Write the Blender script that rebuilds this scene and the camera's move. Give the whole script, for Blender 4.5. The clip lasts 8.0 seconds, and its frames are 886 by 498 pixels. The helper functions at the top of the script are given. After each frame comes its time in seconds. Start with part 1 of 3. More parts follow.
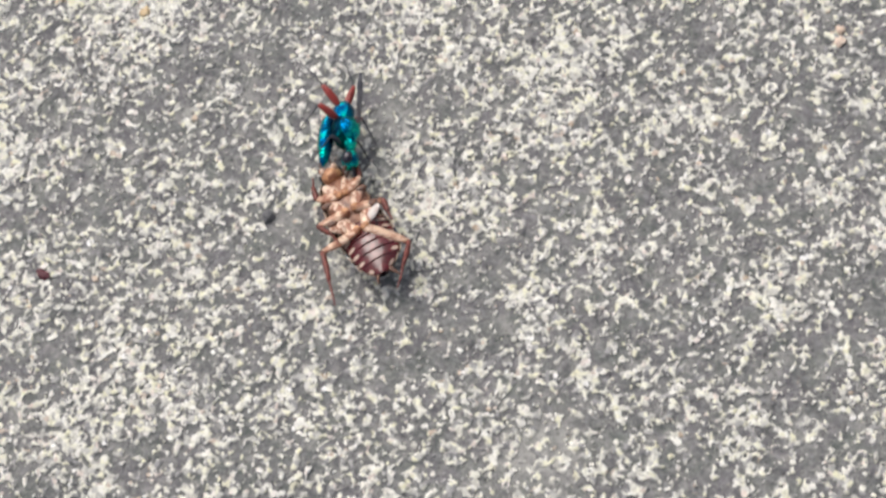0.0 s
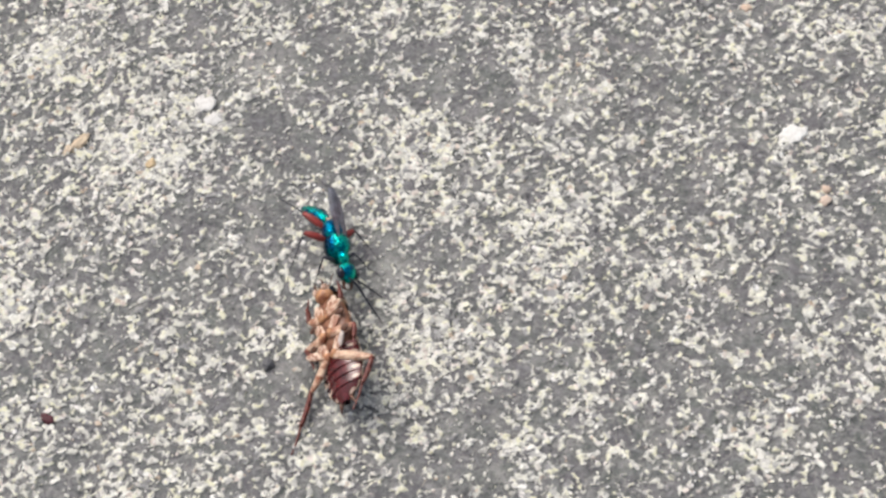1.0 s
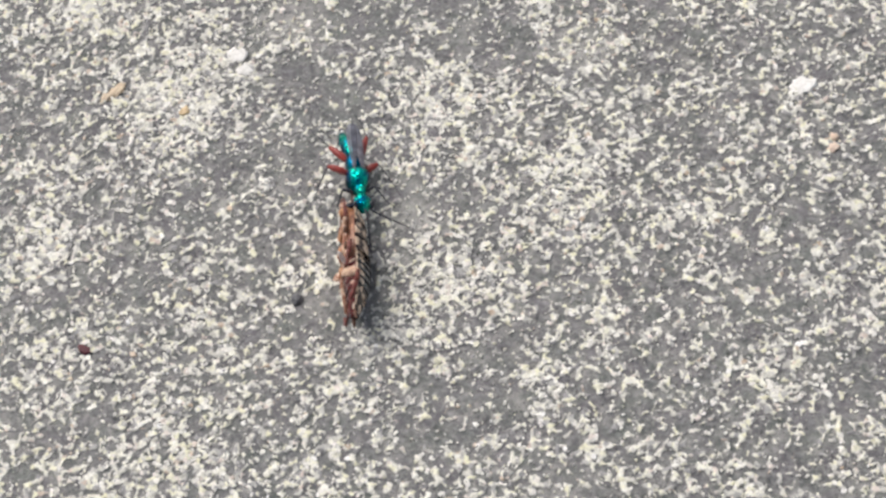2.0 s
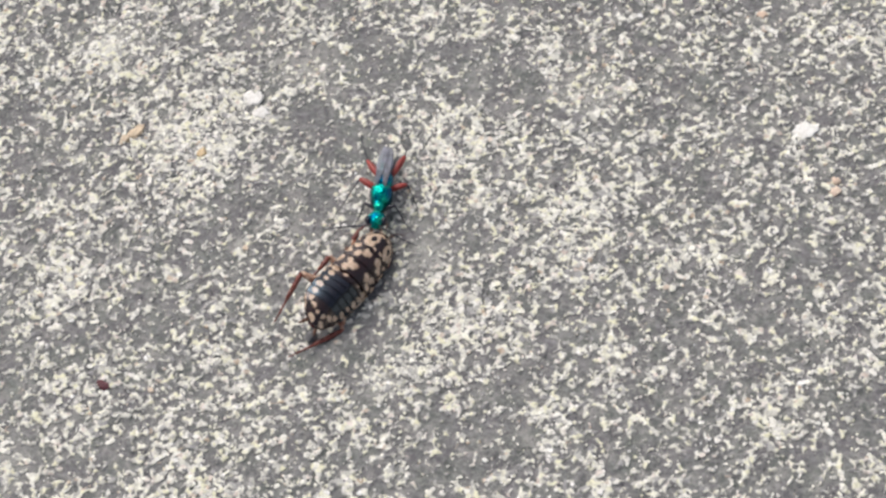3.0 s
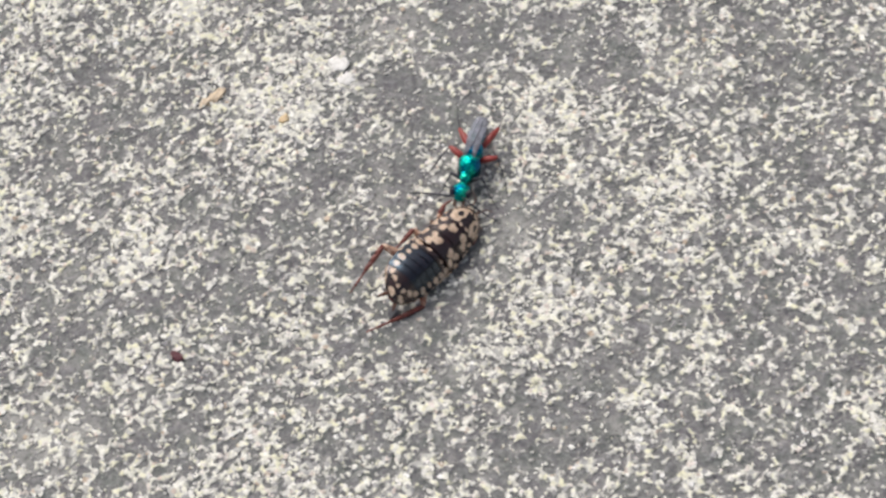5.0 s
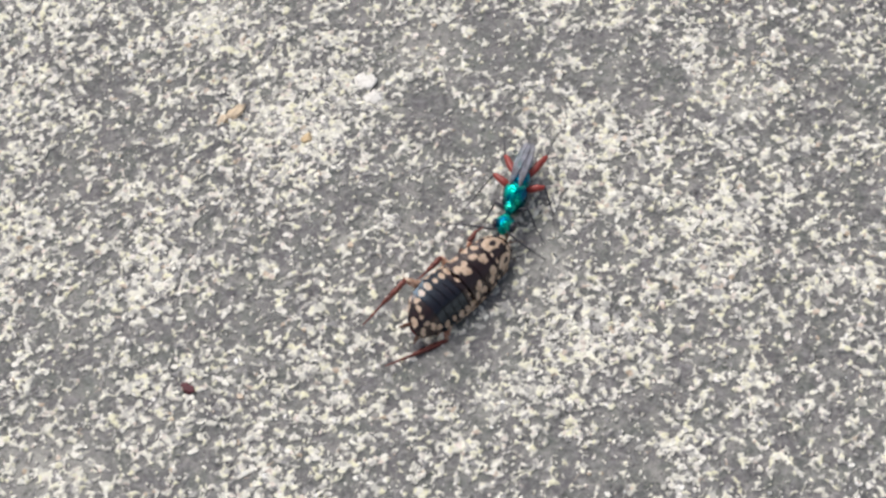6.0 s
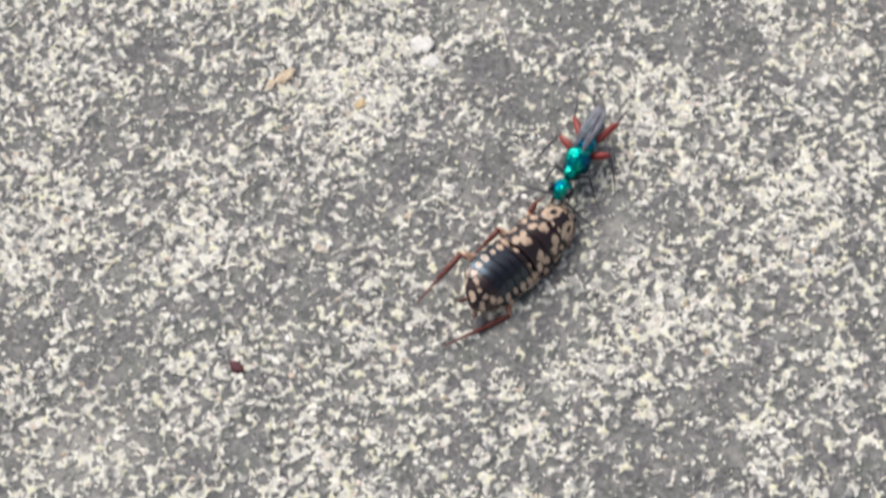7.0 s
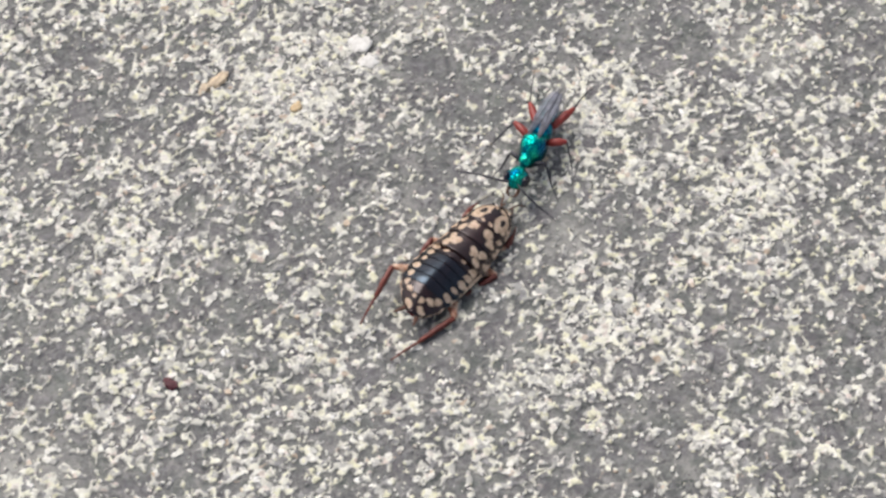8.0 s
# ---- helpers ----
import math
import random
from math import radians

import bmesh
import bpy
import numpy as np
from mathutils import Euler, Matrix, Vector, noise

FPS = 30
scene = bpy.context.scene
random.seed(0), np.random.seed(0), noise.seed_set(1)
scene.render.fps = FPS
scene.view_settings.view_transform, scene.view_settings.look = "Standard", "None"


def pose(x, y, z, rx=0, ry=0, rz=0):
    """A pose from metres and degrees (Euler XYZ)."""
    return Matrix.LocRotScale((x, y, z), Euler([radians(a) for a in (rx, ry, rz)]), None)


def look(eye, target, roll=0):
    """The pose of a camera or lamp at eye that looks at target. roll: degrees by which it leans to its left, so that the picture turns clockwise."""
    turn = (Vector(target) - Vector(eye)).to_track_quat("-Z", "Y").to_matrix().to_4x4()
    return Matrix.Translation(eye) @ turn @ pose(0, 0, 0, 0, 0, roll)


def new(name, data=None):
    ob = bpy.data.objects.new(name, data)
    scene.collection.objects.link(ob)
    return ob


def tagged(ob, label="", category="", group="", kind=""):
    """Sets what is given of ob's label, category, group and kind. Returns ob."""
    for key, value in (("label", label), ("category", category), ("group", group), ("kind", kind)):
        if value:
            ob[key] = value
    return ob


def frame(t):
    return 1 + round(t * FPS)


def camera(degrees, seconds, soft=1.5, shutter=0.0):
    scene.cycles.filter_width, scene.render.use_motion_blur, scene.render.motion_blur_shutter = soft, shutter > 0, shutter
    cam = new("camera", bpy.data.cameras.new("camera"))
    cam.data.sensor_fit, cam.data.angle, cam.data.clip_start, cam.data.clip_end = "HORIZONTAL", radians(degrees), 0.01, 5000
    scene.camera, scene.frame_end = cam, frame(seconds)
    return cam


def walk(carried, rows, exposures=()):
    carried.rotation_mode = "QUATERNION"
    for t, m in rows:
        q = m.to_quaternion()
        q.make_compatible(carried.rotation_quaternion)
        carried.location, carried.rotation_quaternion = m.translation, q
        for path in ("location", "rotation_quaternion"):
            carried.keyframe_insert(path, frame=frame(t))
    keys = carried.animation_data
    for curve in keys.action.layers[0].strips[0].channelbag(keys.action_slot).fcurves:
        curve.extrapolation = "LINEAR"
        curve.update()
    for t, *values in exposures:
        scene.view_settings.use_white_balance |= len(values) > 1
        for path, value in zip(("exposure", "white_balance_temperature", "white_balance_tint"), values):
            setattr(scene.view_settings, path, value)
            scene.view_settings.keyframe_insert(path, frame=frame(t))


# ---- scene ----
# A jewel wasp drags a cockroach nymph backwards over a crusted stone slab.
# Lengths below are in millimetres unless a name says otherwise; MM turns them into metres.
MM = 0.001

# ---- camera and its walk ----
cam = camera(21.74, 8.0, soft=2.6, shutter=0.3)
PATH = [
    (0, (0.00010, -0.23455, 0.38690), (-0.10546, 0.23822, -0.48793), -16.706),
    (0.3, (-0.00226, -0.23460, 0.39131), (-0.10098, 0.25619, -0.47436), -15.480),
    (0.5, (-0.00306, -0.23425, 0.39374), (-0.10136, 0.26930, -0.46461), -15.099),
    (0.8, (-0.00106, -0.23491, 0.39680), (-0.09683, 0.28635, -0.45121), -14.337),
    (1, (-0.00012, -0.23907, 0.39804), (-0.09472, 0.28717, -0.44703), -14.025),
    (1.2, (0.00190, -0.24309, 0.40041), (-0.08954, 0.29063, -0.44029), -13.511),
    (1.5, (-0.00289, -0.25061, 0.40545), (-0.09520, 0.28816, -0.43193), -13.319),
    (1.7, (-0.00406, -0.25837, 0.40259), (-0.09888, 0.27991, -0.43482), -13.462),
    (2.8, (-0.00375, -0.27138, 0.41335), (-0.09698, 0.28131, -0.41481), -12.743),
    (3, (-0.00427, -0.27220, 0.41438), (-0.09952, 0.28173, -0.41271), -12.853),
    (3.2, (-0.00068, -0.27396, 0.41324), (-0.09774, 0.28271, -0.41180), -12.998),
    (3.5, (0.00325, -0.26998, 0.41763), (-0.09277, 0.28821, -0.40651), -12.854),
    (3.8, (0.00587, -0.27286, 0.41558), (-0.09520, 0.28584, -0.40761), -13.150),
    (4, (0.00594, -0.27138, 0.41576), (-0.09486, 0.28242, -0.41077), -13.014),
    (4.2, (0.00675, -0.27137, 0.41270), (-0.09808, 0.28131, -0.41407), -13.206),
    (4.5, (-0.00126, -0.26726, 0.41032), (-0.11124, 0.28002, -0.41937), -13.309),
    (4.7, (-0.00682, -0.26467, 0.40752), (-0.12061, 0.27791, -0.42474), -13.404),
    (5.8, (-0.02016, -0.25035, 0.38020), (-0.14916, 0.30301, -0.44269), -12.929),
    (6, (-0.01980, -0.24552, 0.37726), (-0.14460, 0.30824, -0.44601), -12.475),
    (6.2, (-0.02095, -0.24130, 0.37473), (-0.14680, 0.31824, -0.44446), -12.364),
    (6.5, (-0.02630, -0.23649, 0.37033), (-0.15853, 0.32421, -0.44707), -12.725),
    (6.8, (-0.02918, -0.23446, 0.36176), (-0.16085, 0.32501, -0.45657), -12.736),
    (7, (-0.03123, -0.23543, 0.35433), (-0.16460, 0.31667, -0.46871), -13.089),
    (7.2, (-0.03007, -0.23658, 0.34750), (-0.15888, 0.30807, -0.48121), -13.053),
    (7.5, (-0.02777, -0.22997, 0.34435), (-0.15217, 0.31263, -0.48638), -13.031),
    (7.8, (-0.02889, -0.22555, 0.34601), (-0.15066, 0.31848, -0.48418), -13.147),
    (8, (-0.02770, -0.22326, 0.34371), (-0.14863, 0.32303, -0.48511), -13.244),
]
walk(cam, [(t, look(eye, target, roll)) for t, eye, target, roll in PATH])

# ---- world, sun, exposure ----
SUN_UP, SUN_ROUND = radians(55), radians(-36)  # elevation; turn from +y towards +x
world = bpy.data.worlds.new("overcast_sky")
scene.world = world
world.use_nodes = True
wn, wl = world.node_tree.nodes, world.node_tree.links
sky = wn.new("ShaderNodeTexSky")
sky.sky_type, sky.sun_disc = "NISHITA", False
sky.sun_elevation, sky.sun_rotation = SUN_UP, SUN_ROUND
sky.air_density, sky.dust_density, sky.ozone_density = 1.0, 6.0, 1.0
soften = wn.new("ShaderNodeHueSaturation")
soften.inputs["Saturation"].default_value = 0.6
wl.new(sky.outputs["Color"], soften.inputs["Color"])
wl.new(soften.outputs["Color"], wn["Background"].inputs["Color"])
wn["Background"].inputs["Strength"].default_value = 0.110

sun_data = bpy.data.lights.new("sun", "SUN")
sun_data.energy, sun_data.angle, sun_data.color = 1.25, radians(40), (1.0, 0.97, 0.925)
sun = new("sun", sun_data)
to_sun = Vector((math.sin(SUN_ROUND) * math.cos(SUN_UP), math.cos(SUN_ROUND) * math.cos(SUN_UP), math.sin(SUN_UP)))
sun.matrix_world = look(to_sun * 3, (0, 0, 0))
scene.view_settings.exposure = 0.18


# ---- materials ----
def material(name, rough=0.5, metal=0.0, spec=0.5):
    m = bpy.data.materials.new(name)
    m.use_nodes = True
    b = m.node_tree.nodes["Principled BSDF"]
    b.inputs["Roughness"].default_value = rough
    b.inputs["Metallic"].default_value = metal
    b.inputs["Specular IOR Level"].default_value = spec
    return m, m.node_tree.nodes, m.node_tree.links, b


def coords(n):
    return n.new("ShaderNodeTexCoord").outputs["Object"]


def noise_tex(n, l, scale, detail=3.0, rough=0.55, vec=None):
    t = n.new("ShaderNodeTexNoise")
    t.inputs["Scale"].default_value, t.inputs["Detail"].default_value, t.inputs["Roughness"].default_value = scale, detail, rough
    l.new(vec or coords(n), t.inputs["Vector"])
    return t.outputs["Fac"]


def ramp(n, l, fac, *stops):
    r = n.new("ShaderNodeValToRGB")
    e = r.color_ramp.elements
    while len(e) < len(stops):
        e.new(0.5)
    for el, (p, c) in zip(e, stops):
        el.position, el.color = p, (*c, 1)
    l.new(fac, r.inputs["Fac"])
    return r.outputs["Color"]


def mix(n, l, fac, a, b, how="MIX"):
    m = n.new("ShaderNodeMix")
    m.data_type, m.blend_type = "RGBA", how
    for sock, v in ((m.inputs["Factor"], fac), (m.inputs["A"], a), (m.inputs["B"], b)):
        if isinstance(v, (int, float)):
            sock.default_value = v
        elif isinstance(v, tuple):
            sock.default_value = (*v, 1)
        else:
            l.new(v, sock)
    return m.outputs["Result"]


def bump(n, l, b, height, strength, distance):
    k = n.new("ShaderNodeBump")
    k.inputs["Strength"].default_value, k.inputs["Distance"].default_value = strength, distance
    l.new(height, k.inputs["Height"])
    l.new(k.outputs["Normal"], b.inputs["Normal"])


def crust_colour(n, l, v):
    """Off-white, cream, tan and pinkish mineral, grain by grain."""
    cells = n.new("ShaderNodeTexVoronoi")
    cells.inputs["Scale"].default_value = 900
    l.new(v, cells.inputs["Vector"])
    split = n.new("ShaderNodeSeparateColor")
    l.new(cells.outputs["Color"], split.inputs["Color"])
    tone = ramp(n, l, split.outputs["Red"], (0.0, (0.17, 0.168, 0.172)), (0.2, (0.34, 0.335, 0.335)), (0.42, (0.58, 0.57, 0.525)), (0.66, (0.76, 0.745, 0.66)),
                (0.80, (0.76, 0.74, 0.55)), (0.92, (0.88, 0.87, 0.81)), (0.98, (0.62, 0.54, 0.49)), (1.0, (0.52, 0.42, 0.32)))
    stain = ramp(n, l, noise_tex(n, l, 1000, 3, 0.6, v), (0.3, (0.62, 0.61, 0.59)), (0.52, (1, 1, 1)))
    return mix(n, l, 1.0, tone, stain, "MULTIPLY")


def stone_material():
    """Weathered cement: neutral dark grey paste, overgrown with pale crust where the mesh's 'crust' says so."""
    m, n, l, b = material("weathered_cement", 0.9, 0, 0.3)
    v = coords(n)
    base = ramp(n, l, noise_tex(n, l, 120, 5, 0.65, v), (0.3, (0.092, 0.094, 0.095)), (0.5, (0.132, 0.134, 0.134)), (0.72, (0.19, 0.19, 0.187)))
    film = ramp(n, l, noise_tex(n, l, 170, 3, 0.6, v), (0.38, (0.95, 1.02, 0.95)), (0.5, (1, 1, 1)), (0.62, (1.05, 0.99, 1.06)))
    base = mix(n, l, 1.0, base, film, "MULTIPLY")
    dust = ramp(n, l, noise_tex(n, l, 800, 3, 0.6, v), (0.44, (0, 0, 0)), (0.68, (0.6, 0.6, 0.6)))
    base = mix(n, l, dust, base, (0.31, 0.305, 0.31))
    thread = n.new("ShaderNodeMath")
    thread.operation = "COMPARE"
    l.new(noise_tex(n, l, 620, 2, 0.5, v), thread.inputs[0])
    thread.inputs[1].default_value, thread.inputs[2].default_value = 0.5, 0.035
    where = ramp(n, l, noise_tex(n, l, 300, 2, 0.5, v), (0.40, (0.15, 0.15, 0.15)), (0.62, (0.75, 0.75, 0.75)))
    base = mix(n, l, mix(n, l, 1.0, thread.outputs[0], where, "MULTIPLY"), base, (0.30, 0.292, 0.275))
    coat = n.new("ShaderNodeAttribute")
    coat.attribute_name = "film"
    haze = ramp(n, l, noise_tex(n, l, 150, 4, 0.65, v), (0.50, (0, 0, 0)), (0.64, (0.5, 0.5, 0.5)))
    haze = mix(n, l, 1.0, haze, coat.outputs["Fac"], "ADD")
    smear = ramp(n, l, noise_tex(n, l, 520, 3, 0.6, v), (0.34, (0.25, 0.25, 0.25)), (0.60, (0.85, 0.85, 0.85)))
    base = mix(n, l, mix(n, l, 1.0, haze, smear, "MULTIPLY"), base, (0.40, 0.392, 0.368))
    pits = ramp(n, l, noise_tex(n, l, 950, 2, 0.5, v), (0.27, (0.45, 0.45, 0.45)), (0.38, (1, 1, 1)))
    base = mix(n, l, 1.0, base, pits, "MULTIPLY")
    at = n.new("ShaderNodeAttribute")
    at.attribute_name = "crust"
    fray = n.new("ShaderNodeMath")
    fray.operation = "MULTIPLY_ADD"
    l.new(noise_tex(n, l, 1500, 2, 0.6, v), fray.inputs[0])
    fray.inputs[1].default_value = 0.5
    l.new(at.outputs["Fac"], fray.inputs[2])
    near = ramp(n, l, fray.outputs[0], (0.46, (0, 0, 0)), (0.95, (1, 1, 1)))
    # beyond the detailed stretch the crust goes on as a plain pattern
    beyond = n.new("ShaderNodeAttribute")
    beyond.attribute_name = "beyond"
    far = ramp(n, l, noise_tex(n, l, 420, 4, 0.6, v), (0.49, (0, 0, 0)), (0.55, (1, 1, 1)))
    mask = mix(n, l, beyond.outputs["Fac"], near, far)
    l.new(mix(n, l, mask, base, crust_colour(n, l, v)), b.inputs["Base Color"])
    bump(n, l, b, noise_tex(n, l, 900, 4, 0.7, v), 0.6, 0.0003)
    return m


def crust_material():
    """Loose flakes of the same crust, each with its own tone."""
    m, n, l, b = material("pale_crust", 0.85, 0, 0.3)
    v = coords(n)
    one = n.new("ShaderNodeNewGeometry").outputs["Random Per Island"]
    tone = ramp(n, l, one, (0.0, (0.52, 0.51, 0.48)), (0.15, (0.70, 0.68, 0.64)), (0.4, (0.82, 0.80, 0.74)), (0.62, (0.88, 0.86, 0.79)),
                (0.8, (0.83, 0.81, 0.66)), (0.9, (0.90, 0.89, 0.87)), (0.98, (0.78, 0.69, 0.63)), (1.0, (0.66, 0.54, 0.42)))
    stain = ramp(n, l, noise_tex(n, l, 1100, 3, 0.6, v), (0.3, (0.75, 0.74, 0.72)), (0.5, (1, 1, 1)))
    l.new(mix(n, l, 1.0, tone, stain, "MULTIPLY"), b.inputs["Base Color"])
    bump(n, l, b, noise_tex(n, l, 2200, 3, 0.6, v), 0.5, 0.0002)
    return m


def plain(name, colour, dark, rough, scale=900, spec=0.5, grain=0.25, metal=0.0, fold=0.00008, streak=None, hard=(0.32, 0.62)):
    """A colour that drifts to a darker one, with fine relief; streak draws the pattern out along an axis."""
    m, n, l, b = material(name, rough, metal, spec)
    v = coords(n)
    if streak:
        pull = n.new("ShaderNodeVectorMath")
        pull.operation = "MULTIPLY"
        pull.inputs[1].default_value = streak
        l.new(v, pull.inputs[0])
        v = pull.outputs[0]
    l.new(ramp(n, l, noise_tex(n, l, scale, 4, 0.6, v), (hard[0], dark), (hard[1], colour)), b.inputs["Base Color"])
    bump(n, l, b, noise_tex(n, l, scale * (4 if fold < 0.0001 else 1.5), 2, 0.5, v), grain, fold)
    return m


def enamel(name, low, mid, high, rough=0.26, flank=None, reach=(1.2, 2.3)):
    """Pitted metallic cuticle of the wasp; the flanks may be of another colour."""
    m, n, l, b = material(name, rough, 1.0, 0.6)
    v = coords(n)
    hue = ramp(n, l, noise_tex(n, l, 420, 3, 0.5, v), (0.36, low), (0.5, mid), (0.62, high))
    if flank:
        axis = n.new("ShaderNodeSeparateXYZ")
        l.new(v, axis.inputs[0])
        away = n.new("ShaderNodeMath")
        away.operation = "ABSOLUTE"
        l.new(axis.outputs["X"], away.inputs[0])
        side = n.new("ShaderNodeMapRange")
        side.interpolation_type = "SMOOTHSTEP"
        side.inputs["From Min"].default_value, side.inputs["From Max"].default_value = reach[0] * MM, reach[1] * MM
        l.new(away.outputs[0], side.inputs["Value"])
        hue = mix(n, l, side.outputs["Result"], hue, flank)
    l.new(hue, b.inputs["Base Color"])
    pits = n.new("ShaderNodeTexVoronoi")
    pits.inputs["Scale"].default_value = 1900
    l.new(v, pits.inputs["Vector"])
    bump(n, l, b, pits.outputs["Distance"], 0.8, 0.00024)
    return m


def cuticle_material(name, rough, spec, tint, dark_low, dark_high):
    """Glossy back plates, black-brown with cream marks, whose outline the mesh carries as 'cream'."""
    m, n, l, b = material(name, rough, 0, spec)
    b.inputs["Specular Tint"].default_value = (*tint, 1)
    b.inputs["IOR"].default_value = 1.62
    v = coords(n)
    at = n.new("ShaderNodeAttribute")
    at.attribute_name = "cream"
    add = n.new("ShaderNodeMath")
    add.operation = "MULTIPLY_ADD"
    l.new(noise_tex(n, l, 560, 3, 0.6, v), add.inputs[0])
    add.inputs[1].default_value = 1.1
    l.new(at.outputs["Fac"], add.inputs[2])
    mask = ramp(n, l, add.outputs[0], (1.05 / 2, (0, 0, 0)), (1.20 / 2, (1, 1, 1)))
    half = n.new("ShaderNodeMath")
    half.operation = "MULTIPLY"
    half.inputs[1].default_value = 0.5
    l.new(add.outputs[0], half.inputs[0])
    l.new(half.outputs[0], mask.node.inputs["Fac"])
    dark = ramp(n, l, noise_tex(n, l, 500, 4, 0.6, v), (0.35, dark_low), (0.7, dark_high))
    pale = ramp(n, l, noise_tex(n, l, 1100, 3, 0.6, v), (0.3, (0.40, 0.27, 0.18)), (0.6, (0.64, 0.49, 0.36)))
    l.new(mix(n, l, mask, dark, pale), b.inputs["Base Color"])
    bump(n, l, b, noise_tex(n, l, 2500, 2, 0.5, v), 0.12, 0.00008)
    return m


def wing_material():
    """Smoky, half-clear membrane."""
    m, n, l, b = material("smoky_membrane", 0.32, 0, 0.45)
    v = coords(n)
    l.new(ramp(n, l, noise_tex(n, l, 500, 3, 0.6, v), (0.3, (0.10, 0.10, 0.13)), (0.7, (0.36, 0.37, 0.44))), b.inputs["Base Color"])
    b.inputs["Alpha"].default_value = 0.78
    return m


STONE, CRUST = stone_material(), crust_material()
EMERALD = enamel("emerald_cuticle", (0.0, 0.12, 0.22), (0.0, 0.42, 0.36), (0.03, 0.64, 0.40), 0.26, (0.0, 0.10, 0.24))
TEAL = enamel("teal_cuticle", (0.0, 0.10, 0.24), (0.0, 0.34, 0.34), (0.02, 0.52, 0.34), 0.26, (0.0, 0.08, 0.22))
INDIGO = enamel("indigo_cuticle", (0.0, 0.05, 0.16), (0.0, 0.20, 0.34), (0.0, 0.40, 0.34), 0.28)
# green enamel with the underside's shade put into its colour, near black
STERNUM = enamel("shaded_sternum", (0.0, 0.01, 0.03), (0.0, 0.04, 0.06), (0.0, 0.08, 0.06), 0.3)
BLUE = enamel("blue_cuticle", (0.0, 0.04, 0.15), (0.0, 0.18, 0.33), (0.0, 0.40, 0.32), 0.24)
EYE = plain("dark_eye", (0.02, 0.02, 0.035), (0.008, 0.008, 0.015), 0.2)
RED = plain("red_femur", (0.34, 0.045, 0.036), (0.18, 0.02, 0.016), 0.35)
BLACK = plain("black_leg", (0.03, 0.03, 0.045), (0.012, 0.012, 0.02), 0.4)
WING = wing_material()
VEIN = plain("wing_vein", (0.12, 0.10, 0.11), (0.06, 0.05, 0.055), 0.45)
HARLEQUIN = cuticle_material("harlequin_cuticle", 0.2, 0.52, (1.0, 0.92, 0.95), (0.009, 0.004, 0.004), (0.030, 0.010, 0.009))
BLUE_BLACK = cuticle_material("blue_black_cuticle", 0.16, 0.54, (0.55, 0.76, 1.0), (0.008, 0.006, 0.007), (0.018, 0.011, 0.012))
TAN = plain("tan_coxa", (0.86, 0.67, 0.52), (0.36, 0.15, 0.09), 0.36, 800, 0.5, 0.8, 0.0, 0.0006, (1.3, 0.5, 1.0), (0.42, 0.54))
IVORY = plain("ivory_plate", (0.86, 0.80, 0.76), (0.66, 0.54, 0.48), 0.3, 700)
ORANGE = plain("orange_tan_femur", (0.80, 0.58, 0.42), (0.36, 0.13, 0.07), 0.34, 700, 0.5, 0.7, 0.0, 0.0005, (0.6, 1.2, 1.0), (0.42, 0.58))
FLESH = plain("brown_flesh", (0.40, 0.19, 0.11), (0.11, 0.035, 0.022), 0.4, 500)
FACE = plain("brown_face", (0.62, 0.32, 0.16), (0.26, 0.09, 0.045), 0.4, 700, 0.5, 0.5, 0.0, 0.0003, None, (0.40, 0.60))
SHIN = plain("red_brown_tibia", (0.21, 0.05, 0.035), (0.10, 0.022, 0.018), 0.36)
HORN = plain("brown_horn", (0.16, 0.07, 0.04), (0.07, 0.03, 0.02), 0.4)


# ---- building helpers ----
def finish(bm, name, mat, smooth=True):
    bmesh.ops.scale(bm, vec=(MM, MM, MM), verts=bm.verts)
    bmesh.ops.recalc_face_normals(bm, faces=bm.faces)
    me = bpy.data.meshes.new(name)
    bm.to_mesh(me)
    bm.free()
    if smooth:
        me.polygons.foreach_set("use_smooth", [True] * len(me.polygons))
    me.materials.append(mat)
    return me


def part(name, bm, mat, parent, label=""):
    ob = new(name, finish(bm, name, mat))
    ob.parent = parent
    return tagged(ob, label)


def blob(size, at=(0, 0, 0), shape=None, turn=None, seg=28, rings=18, bm=None):
    """An ellipsoid of that width, length and height; shape(v) may bend each vertex of the unit ball first."""
    bm = bm or bmesh.new()
    made = bmesh.ops.create_uvsphere(bm, u_segments=seg, v_segments=rings, radius=1)["verts"]
    m = Matrix.Translation(at) @ (turn.to_4x4() if turn else Matrix())
    for v in made:
        # the ball's poles lie along the length
        v.co = Vector((v.co.x, -v.co.z, v.co.y))
        if shape:
            v.co = shape(v.co)
        v.co = m @ Vector((v.co.x * size[0] / 2, v.co.y * size[1] / 2, v.co.z * size[2] / 2))
    return bm


def curve_points(pts, steps):
    """A smooth line through the points."""
    pts = [Vector(p) for p in pts]
    if len(pts) == 2:
        return [pts[0].lerp(pts[1], i / steps) for i in range(steps + 1)]
    ext = [2 * pts[0] - pts[1], *pts, 2 * pts[-1] - pts[-2]]
    out = []
    for a, b, c, d in zip(ext, ext[1:], ext[2:], ext[3:]):
        for i in range(steps):
            t = i / steps
            out.append(0.5 * (2 * b + (c - a) * t + (2 * a - 5 * b + 4 * c - d) * t * t + (3 * b - a - 3 * c + d) * t ** 3))
    return out + [pts[-1]]


